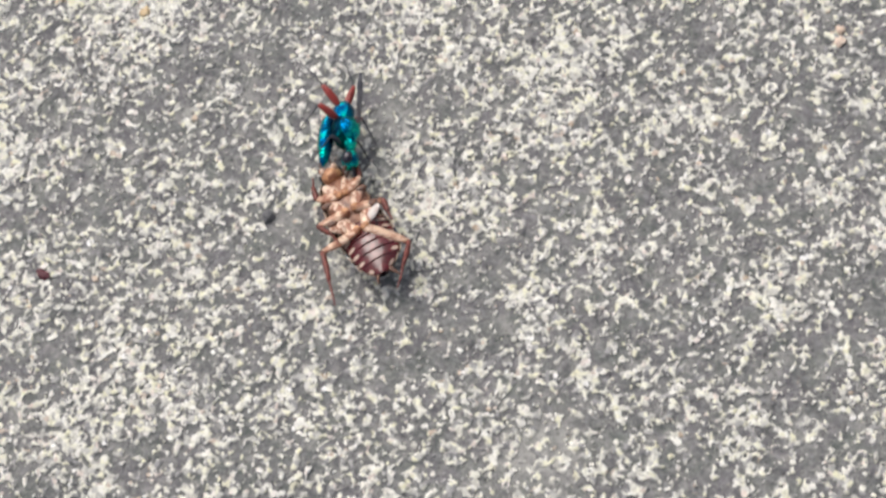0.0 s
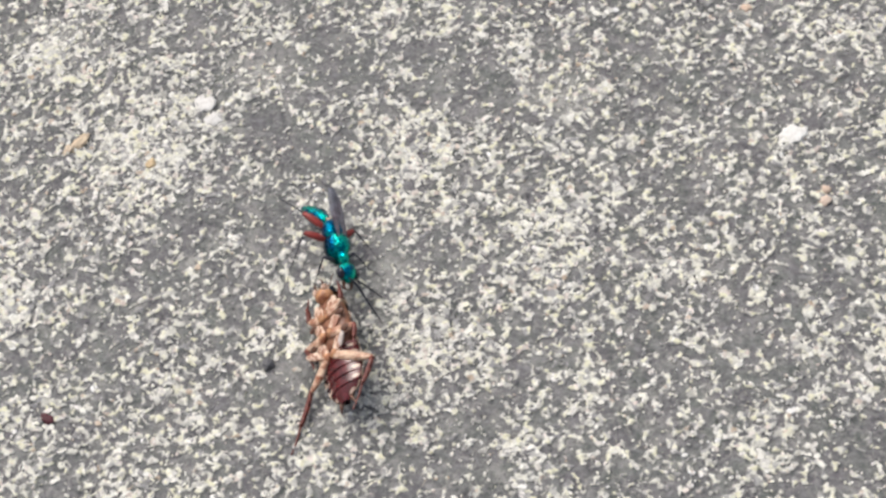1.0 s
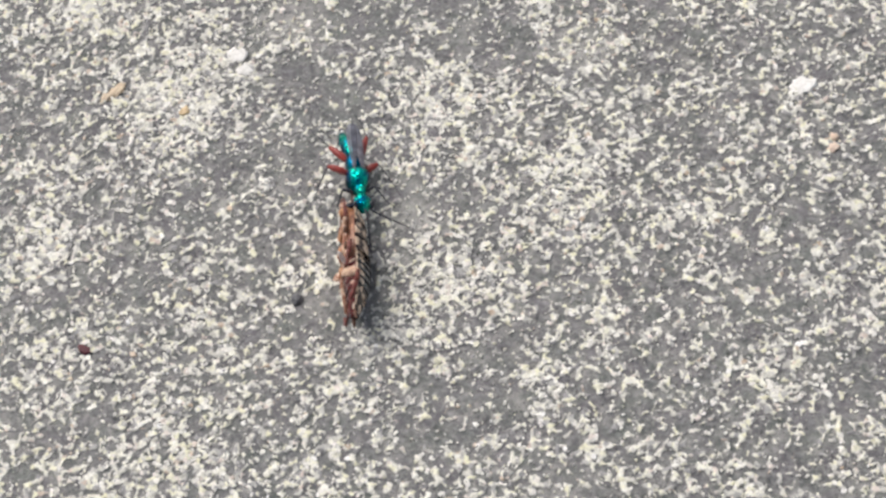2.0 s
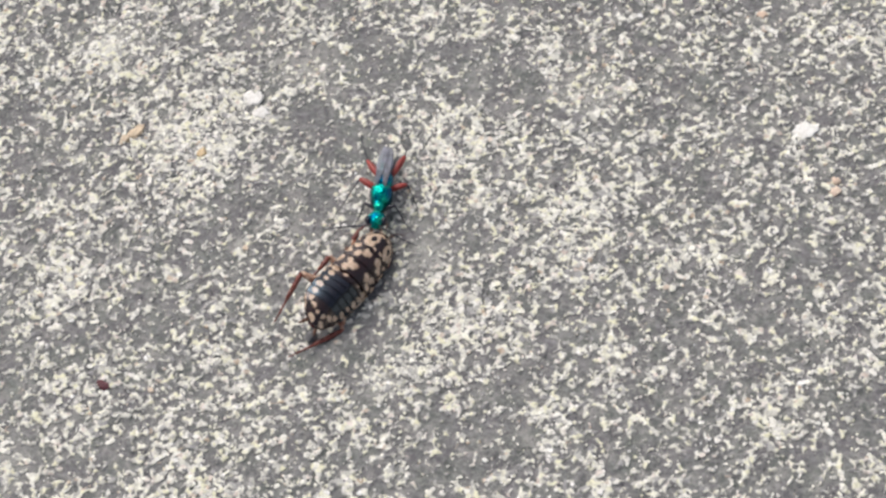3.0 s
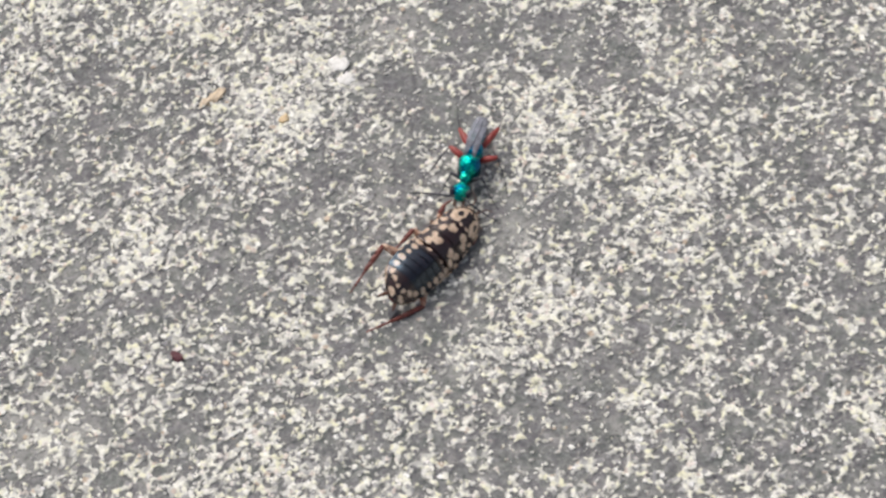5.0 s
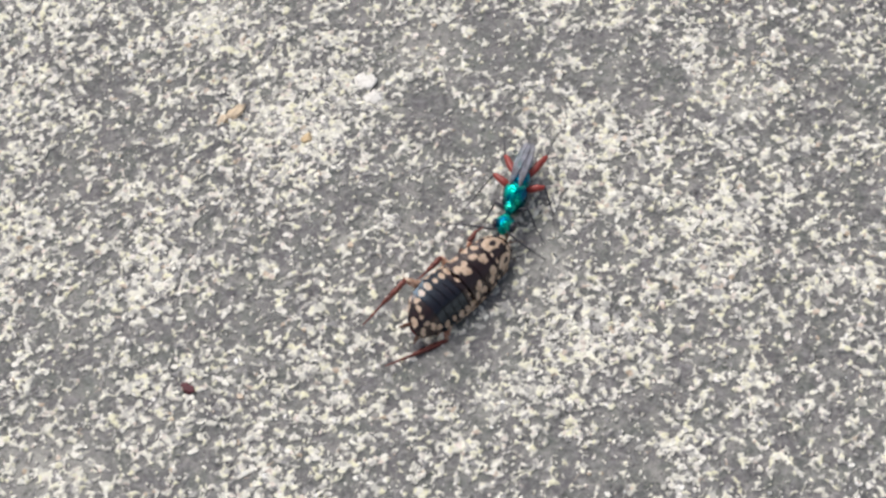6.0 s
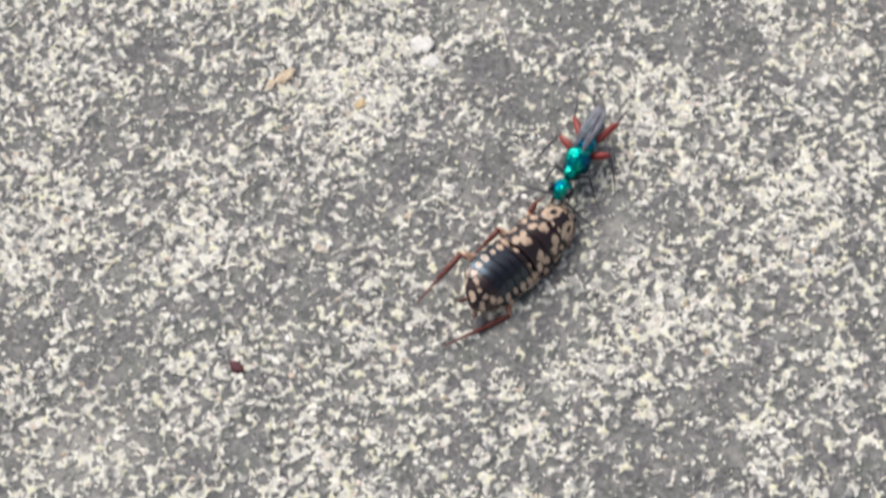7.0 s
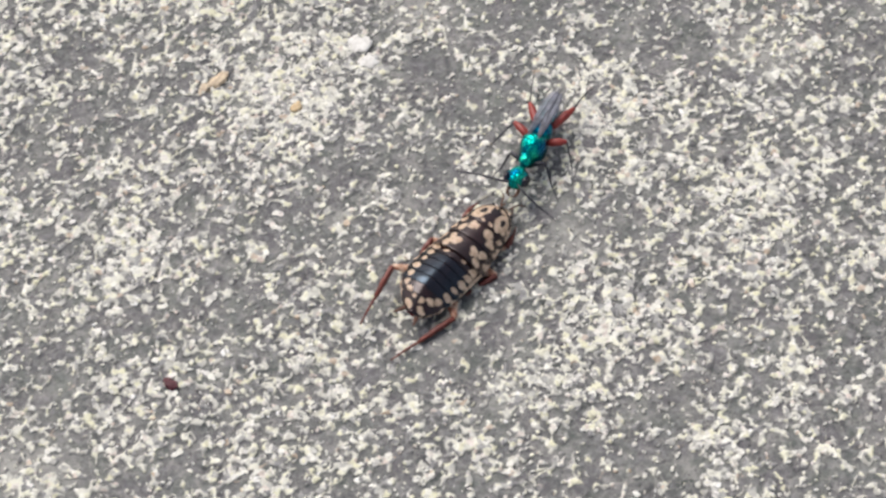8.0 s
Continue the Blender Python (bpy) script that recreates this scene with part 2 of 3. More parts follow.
def tube(pts, radii, n=8, steps=5, flat=1.0, bm=None):
    """A tapered, closed tube along a smooth line; radii are spread evenly over it."""
    bm = bm or bmesh.new()
    line = curve_points(pts, steps)
    rings, last = [], None
    for i, p in enumerate(line):
        way = (line[min(i + 1, len(line) - 1)] - line[max(i - 1, 0)]).normalized()
        side = way.cross(Vector((0, 0, 1)))
        side = side.normalized() if side.length > 0.05 else (last or Vector((1, 0, 0)))
        last = side
        up = side.cross(way)
        r = float(np.interp(i / (len(line) - 1), np.linspace(0, 1, len(radii)), radii))
        rings.append([bm.verts.new(p + r * (math.cos(a) * side + flat * math.sin(a) * up)) for a in (2 * math.pi * k / n for k in range(n))])
    for a, b in zip(rings, rings[1:]):
        for k in range(n):
            bm.faces.new((a[k], a[(k + 1) % n], b[(k + 1) % n], b[k]))
    bm.faces.new(rings[0]), bm.faces.new(rings[-1])
    return bm


def thing(name, label, category):
    ob = new(name)
    ob.empty_display_size = 0.004
    return tagged(ob, label, category)


# ---- the ground ----
X0, X1, Y0, Y1 = -194.0, 64.0, -92.0, 104.0  # the stretch of slab that is built in detail


def value_noise(x, y, cell, seed):
    """Smooth random field in -1..1 with bumps of about that cell."""
    rng = np.random.default_rng(seed)
    table = rng.uniform(-1, 1, (256, 256))
    fx, fy = x / cell + 97.3, y / cell + 53.7
    ix, iy = np.floor(fx).astype(int), np.floor(fy).astype(int)
    tx, ty = fx - ix, fy - iy
    tx, ty = tx * tx * (3 - 2 * tx), ty * ty * (3 - 2 * ty)
    a, b = table[ix % 256, iy % 256], table[(ix + 1) % 256, iy % 256]
    c, d = table[ix % 256, (iy + 1) % 256], table[(ix + 1) % 256, (iy + 1) % 256]
    return (a * (1 - tx) + b * tx) * (1 - ty) + (c * (1 - tx) + d * tx) * ty


def slab_height(x, y):
    """Relief of the worn slab."""
    return 0.45 * value_noise(x, y, 26, 1) + 0.22 * value_noise(x, y, 7, 2) + 0.13 * value_noise(x, y, 2.2, 3) + 0.07 * value_noise(x, y, 0.9, 4)


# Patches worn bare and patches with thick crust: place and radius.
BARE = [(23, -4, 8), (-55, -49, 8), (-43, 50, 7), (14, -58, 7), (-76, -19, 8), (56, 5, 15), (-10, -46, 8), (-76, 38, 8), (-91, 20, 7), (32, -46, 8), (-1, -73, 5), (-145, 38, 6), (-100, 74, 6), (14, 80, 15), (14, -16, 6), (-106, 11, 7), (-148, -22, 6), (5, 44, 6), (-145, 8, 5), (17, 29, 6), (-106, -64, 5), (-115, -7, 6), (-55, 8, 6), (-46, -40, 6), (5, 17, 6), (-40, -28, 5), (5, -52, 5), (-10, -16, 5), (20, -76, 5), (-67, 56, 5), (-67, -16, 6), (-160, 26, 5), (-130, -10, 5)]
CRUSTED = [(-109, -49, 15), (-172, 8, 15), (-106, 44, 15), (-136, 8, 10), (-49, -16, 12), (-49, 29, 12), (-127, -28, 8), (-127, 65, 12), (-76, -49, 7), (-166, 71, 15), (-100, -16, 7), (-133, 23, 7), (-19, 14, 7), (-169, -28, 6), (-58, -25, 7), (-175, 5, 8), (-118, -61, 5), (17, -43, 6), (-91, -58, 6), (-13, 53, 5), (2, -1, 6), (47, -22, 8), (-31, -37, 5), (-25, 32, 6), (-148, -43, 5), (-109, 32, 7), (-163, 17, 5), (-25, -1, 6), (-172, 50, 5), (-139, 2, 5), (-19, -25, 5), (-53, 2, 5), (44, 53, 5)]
# Small hollows of clean cement: place and radius.
HOLLOWS = [(-82, 45, 5), (-68, 65, 4), (-47, 60, 4), (-32, 47, 5), (-151, 53, 4), (-46, 7, 4), (-37, -42, 4), (-80, 21, 4), (-100, 25, 4), (-166, -15, 5), (-121, -39, 4)]

# Broad stretches of thinner and of fuller growth: places only.
THIN = [(-142, 80), (-18, 66), (-37, 6), (-84, -44), (-53, -20), (-22, -23), (-37, -35), (-22, -49), (9, -25), (39, -28), (8, -39), (38, -41), (-125, -26), (-150, -37)]
SPARSE = [(-141, 63), (-20, 35), (48, 59), (14, 47), (-119, 14), (-53, -6), (28, 15), (11, 2), (-115, -42), (-99, -43), (-68, -32), (-22, -36), (-7, -37), (-127, -3), (-123, -48)]
FULL = [(-106, 76), (-88, 74), (-53, 70), (-20, 20), (7, -51), (-147, 50), (-141, -2), (-138, -26), (-105, 59)]
# Small solid clots of crust, and smooth pale film: place and radius.
CLOTS = [(-91, 20.2, 1.1), (-89.8, 17.6, 1.5), (-88.2, 15.0, 1.7), (-90.6, 13.4, 1.1), (36.2, -31.9, 1.8), (-65.4, -26.5, 2.2), (-111.8, 4.6, 2.2), (-93.1, 46.6, 2.0)]
FILM = [(-54.8, 3.8, 5.0), (-96.6, 10.7, 2.4), (-113, 41, 6.0), (-66, -27, 4.0), (-30, -70, 9.0), (-128, 70, 9.0), (-84, 60, 7.0), (-150, -40, 10.0), (-18, 44, 7.0)]


def film_cover(x, y):
    """Share of the smooth pale film."""
    f = 0 * x
    for px, py, r in FILM:
        f = np.maximum(f, np.exp(-((((x - px) ** 2 + 1.4 * (y - py) ** 2) / r ** 2) ** 1.6)))
    return f


def crust_cover(x, y):
    """Share of the slab under crust."""
    c = 0.54 + 0.09 * value_noise(x, y, 13, 11) + 0.11 * value_noise(0.82 * x + 0.57 * y, 0.82 * y - 0.57 * x, 5, 12)
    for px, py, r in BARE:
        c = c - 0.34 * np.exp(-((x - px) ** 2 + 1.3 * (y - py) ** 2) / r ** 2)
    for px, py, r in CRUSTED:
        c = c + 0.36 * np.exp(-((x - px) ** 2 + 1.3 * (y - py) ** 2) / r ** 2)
    for px, py, r in HOLLOWS:
        c = c - 0.75 * np.exp(-((((x - px) ** 2 + 1.3 * (y - py) ** 2) / r ** 2) ** 2.5))
    for places, change in ((THIN, -0.14), (SPARSE, -0.08), (FULL, 0.13)):
        for px, py in places:
            c = c + change * np.exp(-((x - px) ** 2 + 1.3 * (y - py) ** 2) / 49)
    for px, py, r in CLOTS:
        c = c + 0.9 * np.exp(-((((x - px) ** 2 + (y - py) ** 2) / r ** 2) ** 2))
    return np.clip(c, 0.04, 1.0)


def crust_field(x, y):
    """Crust strength in 0..1: blobs, short worms and loops of pale growth, closing up where the cover is high."""
    cover = crust_cover(x, y)
    wx = x + 0.3 * value_noise(x, y, 1.3, 61)
    wy = y + 0.3 * value_noise(x, y, 1.3, 62)
    lace = np.zeros_like(x)
    for k, (cell, weight) in enumerate(((2.1, 0.18), (1.06, 0.74), (0.68, 0.32))):
        a = 0.5 + 0.9 * k
        lace = lace + weight * value_noise(wx * math.cos(a) + wy * math.sin(a), wy * math.cos(a) - wx * math.sin(a), cell, 31 + k)
    lace = lace / 0.34  # about one standard deviation
    blobs = -0.12 + 1.25 * (lace - 2.5 * (0.48 - cover))
    line = np.abs(value_noise(wx, wy, 1.6, 51))
    loops = (0.30 * (cover - 0.38) + 0.15 * value_noise(x, y, 1.4, 52) - line) / 0.08
    # pin-holes and cracks in the closed crust
    holes = (value_noise(0.6 * wx + 0.8 * wy, 0.6 * wy - 0.8 * wx, 0.95, 53) - 0.50) / 0.14
    return np.clip(np.minimum(np.maximum(blobs, loops), 1 - np.clip(holes, 0, 0.95)), 0, 1)


def mesh_of(name, verts, quads_or_lists, mat):
    me = bpy.data.meshes.new(name)
    me.from_pydata(verts, [], quads_or_lists)
    me.polygons.foreach_set("use_smooth", np.ones(len(me.polygons), bool))
    me.materials.append(mat)
    me.update()
    return me


def build_ground():
    nx, ny = 1100, 836
    inner_x, inner_y = np.linspace(X0, X1, nx), np.linspace(Y0, Y1, ny)
    far = np.array([3.0, 30, 400, 1200, 5000, 30000, 200000, 1000000])
    xs = np.concatenate([X0 - far[::-1], inner_x, X1 + far])
    ys = np.concatenate([Y0 - far[::-1], inner_y, Y1 + far])
    gx, gy = np.meshgrid(xs, ys)
    out = (gx < X0 - 1) | (gx > X1 + 1) | (gy < Y0 - 1) | (gy > Y1 + 1)
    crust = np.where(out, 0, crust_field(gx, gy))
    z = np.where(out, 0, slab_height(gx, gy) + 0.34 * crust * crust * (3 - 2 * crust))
    verts = np.stack([gx.ravel(), gy.ravel(), z.ravel()], 1) * MM
    w, h = len(xs), len(ys)
    i = (np.arange(h - 1)[:, None] * w + np.arange(w - 1)[None, :]).ravel()
    faces = np.stack([i, i + 1, i + w + 1, i + w], 1)
    me = mesh_of("ground", verts.tolist(), faces.tolist(), STONE)
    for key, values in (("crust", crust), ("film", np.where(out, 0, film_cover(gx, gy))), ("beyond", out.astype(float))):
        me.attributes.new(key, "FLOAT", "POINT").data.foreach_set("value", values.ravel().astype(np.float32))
    return tagged(new("ground", me), "weathered grey cement slab overgrown with pale crust", "ground", kind="structure")


def flakes(name, count, low, high, lift, chain, seed, label, stray=0.0):
    """Many irregular, low flakes of crust, thickest where the cover is."""
    rng = np.random.default_rng(seed)
    x, y = rng.uniform(X0, X1, count * 4), rng.uniform(Y0, Y1, count * 4)
    keep = rng.uniform(0, 1, count * 4) < stray + crust_field(x, y) * crust_cover(x, y) ** 1.3
    x, y = x[keep][:count], y[keep][:count]
    r = np.exp(rng.normal(math.log(math.sqrt(low * high)), 0.30, len(x))).clip(low, high)
    # short worm-like chains of flakes
    way = rng.uniform(0, 2 * math.pi, len(x))
    xs, ys, rs = [x], [y], [r]
    for link in range(chain):
        on = rng.uniform(0, 1, len(x)) < 0.62
        x, y, r, way = x[on], y[on], r[on] * rng.uniform(0.75, 1.1, on.sum()), way[on] + rng.normal(0, 0.6, on.sum())
        x, y = x + 1.15 * r * np.cos(way), y + 1.15 * r * np.sin(way)
        xs, ys, rs = xs + [x], ys + [y], rs + [r]
    x, y, r = np.concatenate(xs), np.concatenate(ys), np.concatenate(rs)
    n, k = len(x), 9
    slim, turn = rng.uniform(0.6, 1.0, n), rng.uniform(0, math.pi, n)
    a = np.linspace(0, 2 * math.pi, k, endpoint=False)[None] + rng.normal(0, 0.13, (n, k))
    rad = r[:, None] * rng.uniform(0.80, 1.15, (n, k))
    lx, ly = rad * np.cos(a), rad * np.sin(a) * slim[:, None]
    ox = lx * np.cos(turn)[:, None] - ly * np.sin(turn)[:, None]
    oy = lx * np.sin(turn)[:, None] + ly * np.cos(turn)[:, None]
    h = slab_height(x, y)[:, None]
    up = 0.28 + lift * rng.uniform(0.5, 1.3, (n, 1)) * (0.6 + 0.5 * r[:, None])
    px, py = x[:, None] + ox, y[:, None] + oy
    foot = np.stack([px, py, slab_height(px, py) - 0.10], 2)
    top = np.stack([x[:, None] + 0.88 * ox, y[:, None] + 0.88 * oy, h + up * rng.uniform(0.7, 1.2, (n, k))], 2)
    verts = np.concatenate([foot, top], 1).reshape(-1, 3) * MM
    base = np.arange(n)[:, None] * 2 * k
    j = np.arange(k)[None]
    j2 = (j + 1) % k
    sides = np.stack([base + j, base + j2, base + k + j2, base + k + j], 2).reshape(-1, 4)
    caps = base + k + j
    ob = new(name, mesh_of(name, verts.tolist(), sides.tolist() + caps.tolist(), CRUST))
    ob.data.polygons.foreach_set("use_smooth", np.zeros(len(ob.data.polygons), bool))
    return tagged(ob, label, "crust", kind="stuff")


build_ground()
flakes("crust_flakes", 5200, 0.42, 0.85, 0.05, 3, 21, "off-white and cream mineral flakes crusted on the grey slab")
flakes("crust_grains", 9500, 0.20, 0.44, 0.08, 1, 22, "small pale sandy grains scattered over the grey slab", 0.3)


# ---- loose bits on the ground ----
def debris(name, label, category, at, size, turn, colour, dark, seed, rough=0.7):
    """A small, lumpy or flaky bit."""
    rng = np.random.default_rng(seed)
    off = rng.uniform(-40, 40, 3)

    def lumpy(c):
        return c * (1 + 0.5 * noise.noise(Vector(c * 1.5) + Vector(off)) + 0.4 * noise.noise(Vector(c * 3.6) + Vector(off)))

    bm = blob(size, shape=lumpy, seg=24, rings=14)
    ob = new(name, finish(bm, name, plain(name + "_surface", colour, dark, rough, 1200)))
    x, y = at
    z = float(slab_height(np.array([x]), np.array([y]))[0]) + size[2] * 0.36 + 0.14
    ob.matrix_world = pose(x * MM, y * MM, z * MM, 4, -5, turn)
    return tagged(ob, label, category)


debris("pebble", "small round dark grey pebble on the slab", "pebble", (-80.7, -14.6), (2.2, 2.4, 1.3), 20, (0.15, 0.15, 0.158), (0.11, 0.11, 0.117), 3)
debris("plant_fragment", "tiny maroon dried plant fragment on the slab", "debris", (-125.6, -22.6), (3.0, 2.0, 0.5), -35, (0.11, 0.026, 0.036), (0.05, 0.012, 0.018), 4)
debris("straw_flake", "straw-coloured crumbly dry flake lying on the slab", "debris", (-122.4, 44.4), (5.6, 2.6, 0.45), 38, (0.70, 0.57, 0.41), (0.48, 0.37, 0.26), 5)
debris("straw_flake", "small straw-coloured flake lying on the slab", "debris", (-125.0, 42.6), (2.6, 1.6, 0.4), 60, (0.70, 0.58, 0.43), (0.50, 0.39, 0.28), 15)
debris("sand_grain", "ochre-yellow sand grain on the slab", "grain", (-106.6, 37.0), (2.3, 2.0, 0.7), 10, (0.70, 0.55, 0.34), (0.58, 0.42, 0.25), 6)
debris("sand_grain", "pale salmon sand grain on the slab", "grain", (33.6, 14.0), (2.1, 1.8, 0.6), 50, (0.72, 0.57, 0.45), (0.58, 0.43, 0.33), 7)
debris("sand_grain", "pale salmon sand grain on the slab", "grain", (33.2, 11.3), (2.3, 1.9, 0.6), 10, (0.74, 0.60, 0.49), (0.60, 0.46, 0.37), 17)
debris("sand_grain", "pale salmon sand grain on the slab", "grain", (22.2, 62.0), (2.3, 1.8, 0.6), -20, (0.70, 0.54, 0.42), (0.56, 0.41, 0.31), 8)
debris("lime_crust", "thick chalk-white crust lump on the slab", "crust", (28.6, 28.0), (6.4, 4.0, 0.5), 15, (0.88, 0.87, 0.84), (0.7, 0.68, 0.64), 9, 0.9)
debris("lime_crust", "chalk-white crust lump on the slab", "crust", (-95.5, 51.2), (4.6, 3.8, 0.45), -15, (0.84, 0.82, 0.79), (0.66, 0.64, 0.6), 10, 0.9)
debris("lime_crust", "chalk-white crust lump on the slab", "crust", (-93.1, 46.6), (4.2, 3.2, 0.45), 25, (0.82, 0.80, 0.77), (0.64, 0.62, 0.58), 12, 0.9)


# ---- the jewel wasp: +y to its head, ground at z = 0, thorax over the origin ----
def leg_parts(parent, name, pts, looks):
    """A leg under its insect: tapered pieces between joints; looks: (piece, material, radii, flatness)."""
    base = Vector(pts[0])
    first, *rest = looks
    p = [Vector(q) - base for q in pts]
    leg = part(name, tube([p[0], p[0].lerp(p[1], 0.5) + Vector((0, 0, 0.15)), p[1]], first[2], 10, 5, first[3]), first[1], parent)
    leg.location = base * MM
    for i, (piece, mat, radii, flat) in enumerate(rest):
        q0, q1 = p[1 + i], p[2 + i]
        bow = q0.lerp(q1, 0.5) + Vector((0, 0, 0.2))
        bm = tube([q0, bow, q1], radii, 8, 5, flat)
        if piece == "tibia" and mat is SHIN:  # two rows of slanting spines
            way = (q1 - q0).normalized()
            side = way.cross(Vector((0, 0, 1))).normalized()
            bm.normal_update()
            roots = [f for f in bm.faces if len(f.verts) == 4 and abs(f.normal.dot(side)) > 0.8]
            for f in bmesh.ops.extrude_discrete_faces(bm, faces=roots[::3])["faces"]:
                mid, out = f.calc_center_median(), f.normal.copy()
                for v in f.verts:
                    v.co = mid + 0.12 * (v.co - mid) + 0.8 * out + 0.7 * way
        part(piece, bm, mat, leg)
    return leg


def build_wasp():
    wasp = thing("jewel_wasp", "emerald-green jewel wasp with red thighs, gripping the cockroach's head", "wasp")

    def humped(c):
        return Vector((c.x * (1 - 0.12 * c.y), c.y, c.z + 0.12 * (1 - c.y * c.y)))

    part("thorax", blob((4.9, 5.8, 4.8), (0, 0, 4.8), humped), EMERALD, wasp)
    # added lower half, coloured darker to carry the shade under the green thorax
    part("sternum", blob((5.0, 7.4, 3.9), (0, 0.2, 3.7)), STERNUM, wasp, "underside of the thorax, its shade put in as blue-black")
    part("pronotum", blob((2.5, 3.2, 2.6), (0, 3.2, 5.2)), EMERALD, wasp, "shining green collar")
    part("propodeum", blob((4.0, 5.2, 4.2), (0, -3.8, 4.6), lambda c: Vector((math.copysign(abs(c.x) ** 0.8, c.x), c.y, math.copysign(abs(c.z) ** 0.8, c.z)))), INDIGO, wasp, "deep blue rear of the thorax")
    head = part("head", blob((4.4, 4.2, 3.1), (0, 6.3, 4.7), lambda c: Vector((c.x * (1 - 0.25 * max(c.y, 0)), c.y, c.z - 0.15 * c.y))), TEAL, wasp)
    part("brow", blob((2.9, 3.7, 2.0), (0, 6.1, 5.6)), EMERALD, head, "bright green crown")
    for s in (1, -1):
        part("eye", blob((1.3, 2.5, 2.1), (s * 1.82, 6.6, 4.9), turn=Euler((0, 0, s * 0.18)).to_matrix()), EYE, head, "large dark compound eye")
        part("mandible", tube([(s * 0.9, 7.8, 4.0), (s * 0.9, 8.9, 3.5), (s * 0.15, 9.6, 3.3)], [0.38, 0.3, 0.08], 8), HORN, head)
    feeler = part("antenna", tube([(0.6, 7.7, 5.2), (3.2, 7.9, 5.0), (7.2, 7.4, 4.0), (11.8, 7.2, 2.6)], [0.22, 0.25, 0.23, 0.17, 0.1], 7), BLACK, head, "long black feeler")
    part("antenna", tube([(-0.6, 7.7, 5.2), (-3.0, 9.2, 5.0), (-6.0, 10.4, 4.2), (-9.6, 11.3, 2.8)], [0.2, 0.22, 0.2, 0.14, 0.08], 7), BLACK, head, "long black feeler")
    part("neck", tube([(0, 4.2, 4.9), (0, 5.2, 4.8), (0, 6.2, 4.7)], [0.75, 0.6, 0.7], 9), STERNUM, wasp, "dark narrow neck")
    wings = {}
    for s in (1, -1):
        bm = bmesh.new()
        rows = []
        for i in range(15):
            t = i / 14
            half = 1.7 * math.sin(math.pi * min(1, t * 0.90 + 0.07)) ** 0.5 * (0.26 + 0.74 * t)
            mid = Vector((s * (1.0 - 0.7 * t), -0.6 - 11.4 * t, 7.15 - 1.0 * t + 0.12 * s))
            rows.append([bm.verts.new(mid + Vector((u * half, 0.25 * math.cos(u * 1.5), 0.22 * (1 - u * u) + 0.07 * math.sin(u * 7)))) for u in np.linspace(-1, 1, 9)])
        for a, b in zip(rows, rows[1:]):
            for k in range(8):
                bm.faces.new((a[k], a[k + 1], b[k + 1], b[k]))
        bmesh.ops.solidify(bm, geom=bm.faces[:], thickness=0.05)
        wing = wings[s] = part("wing", bm, WING, wasp, "smoky half-clear folded wing")
        for u0, u1 in ((-0.7, -0.8), (-0.1, 0.1), (0.5, 0.75)):
            pts = []
            for t in (0.03, 0.35, 0.7, 0.93):
                half = 1.7 * math.sin(math.pi * min(1, t * 0.90 + 0.07)) ** 0.5 * (0.26 + 0.74 * t)
                u = u0 + (u1 - u0) * t
                pts.append((s * (1.0 - 0.7 * t) + u * half, -0.6 - 11.4 * t, 7.15 - 1.0 * t + 0.12 * s + 0.22 * (1 - u * u) + 0.05))
            part("vein", tube(pts, [0.05, 0.04, 0.02], 6), VEIN, wing)
    thin = [("femur", RED, [0.45, 0.78, 0.74, 0.4], 1.0), ("tibia", BLACK, [0.18, 0.15, 0.11], 1.0), ("tarsus", BLACK, [0.09, 0.07, 0.05], 1.0)]
    dark = [("femur", BLACK, [0.35, 0.45, 0.32], 1.0), ("tibia", BLACK, [0.2, 0.18, 0.13], 1.0), ("tarsus", BLACK, [0.11, 0.09, 0.06], 1.0)]
    legs = {}
    for key, pts, looks in (
        ("hind_a", [(1.3, -5.0, 4.2), (4.6, -9.2, 4.4), (7.2, -15.8, 1.2), (8.6, -20.2, 0.2)], thin),
        ("hind_b", [(-1.3, -5.0, 4.2), (-3.7, -10.6, 4.6), (-3.2, -16.8, 1.2), (-1.8, -21.6, 0.2)], thin),
        ("mid_a", [(1.5, -2.2, 3.6), (5.6, -4.4, 4.2), (9.0, 0.6, 1.2), (11.0, 4.0, 0.2)], thin),
        ("mid_b", [(-1.5, -2.2, 3.6), (-5.2, -3.4, 4.2), (-7.4, 0.0, 1.4), (-8.6, 3.0, 0.2)], thin),
        ("fore_a", [(0.9, 3.2, 3.8), (3.4, 2.2, 4.4), (4.9, 4.4, 1.4), (6.2, 6.4, 0.2)], dark),
        ("fore_b", [(-0.9, 3.2, 3.8), (-3.4, 2.4, 4.4), (-5.4, 4.8, 1.6), (-7.6, 7.0, 0.2)], dark)):
        legs[key] = leg_parts(wasp, "leg", pts, looks)
        legs[key]["label"] = "red-thighed wasp leg with a black shin" if looks is thin else "blue-black wasp foreleg"

    def drop_shape(c):
        t = (1 - c.y) / 2
        return Vector((c.x * (1.05 - 0.35 * t * t), c.y, c.z * (1.05 - 0.35 * t * t)))

    abdomen = part("abdomen", blob((3.5, 11.4, 3.3), (0, -6.4, 0), drop_shape, seg=32, rings=24), BLUE, wasp, "glossy metallic blue-green tapering abdomen")
    part("petiole", tube([(0, 0.6, 0.1), (0, -0.8, 0.2), (0, -2.0, 0)], [0.5, 0.45, 0.7], 9), ORANGE, abdomen, "thin orange waist")
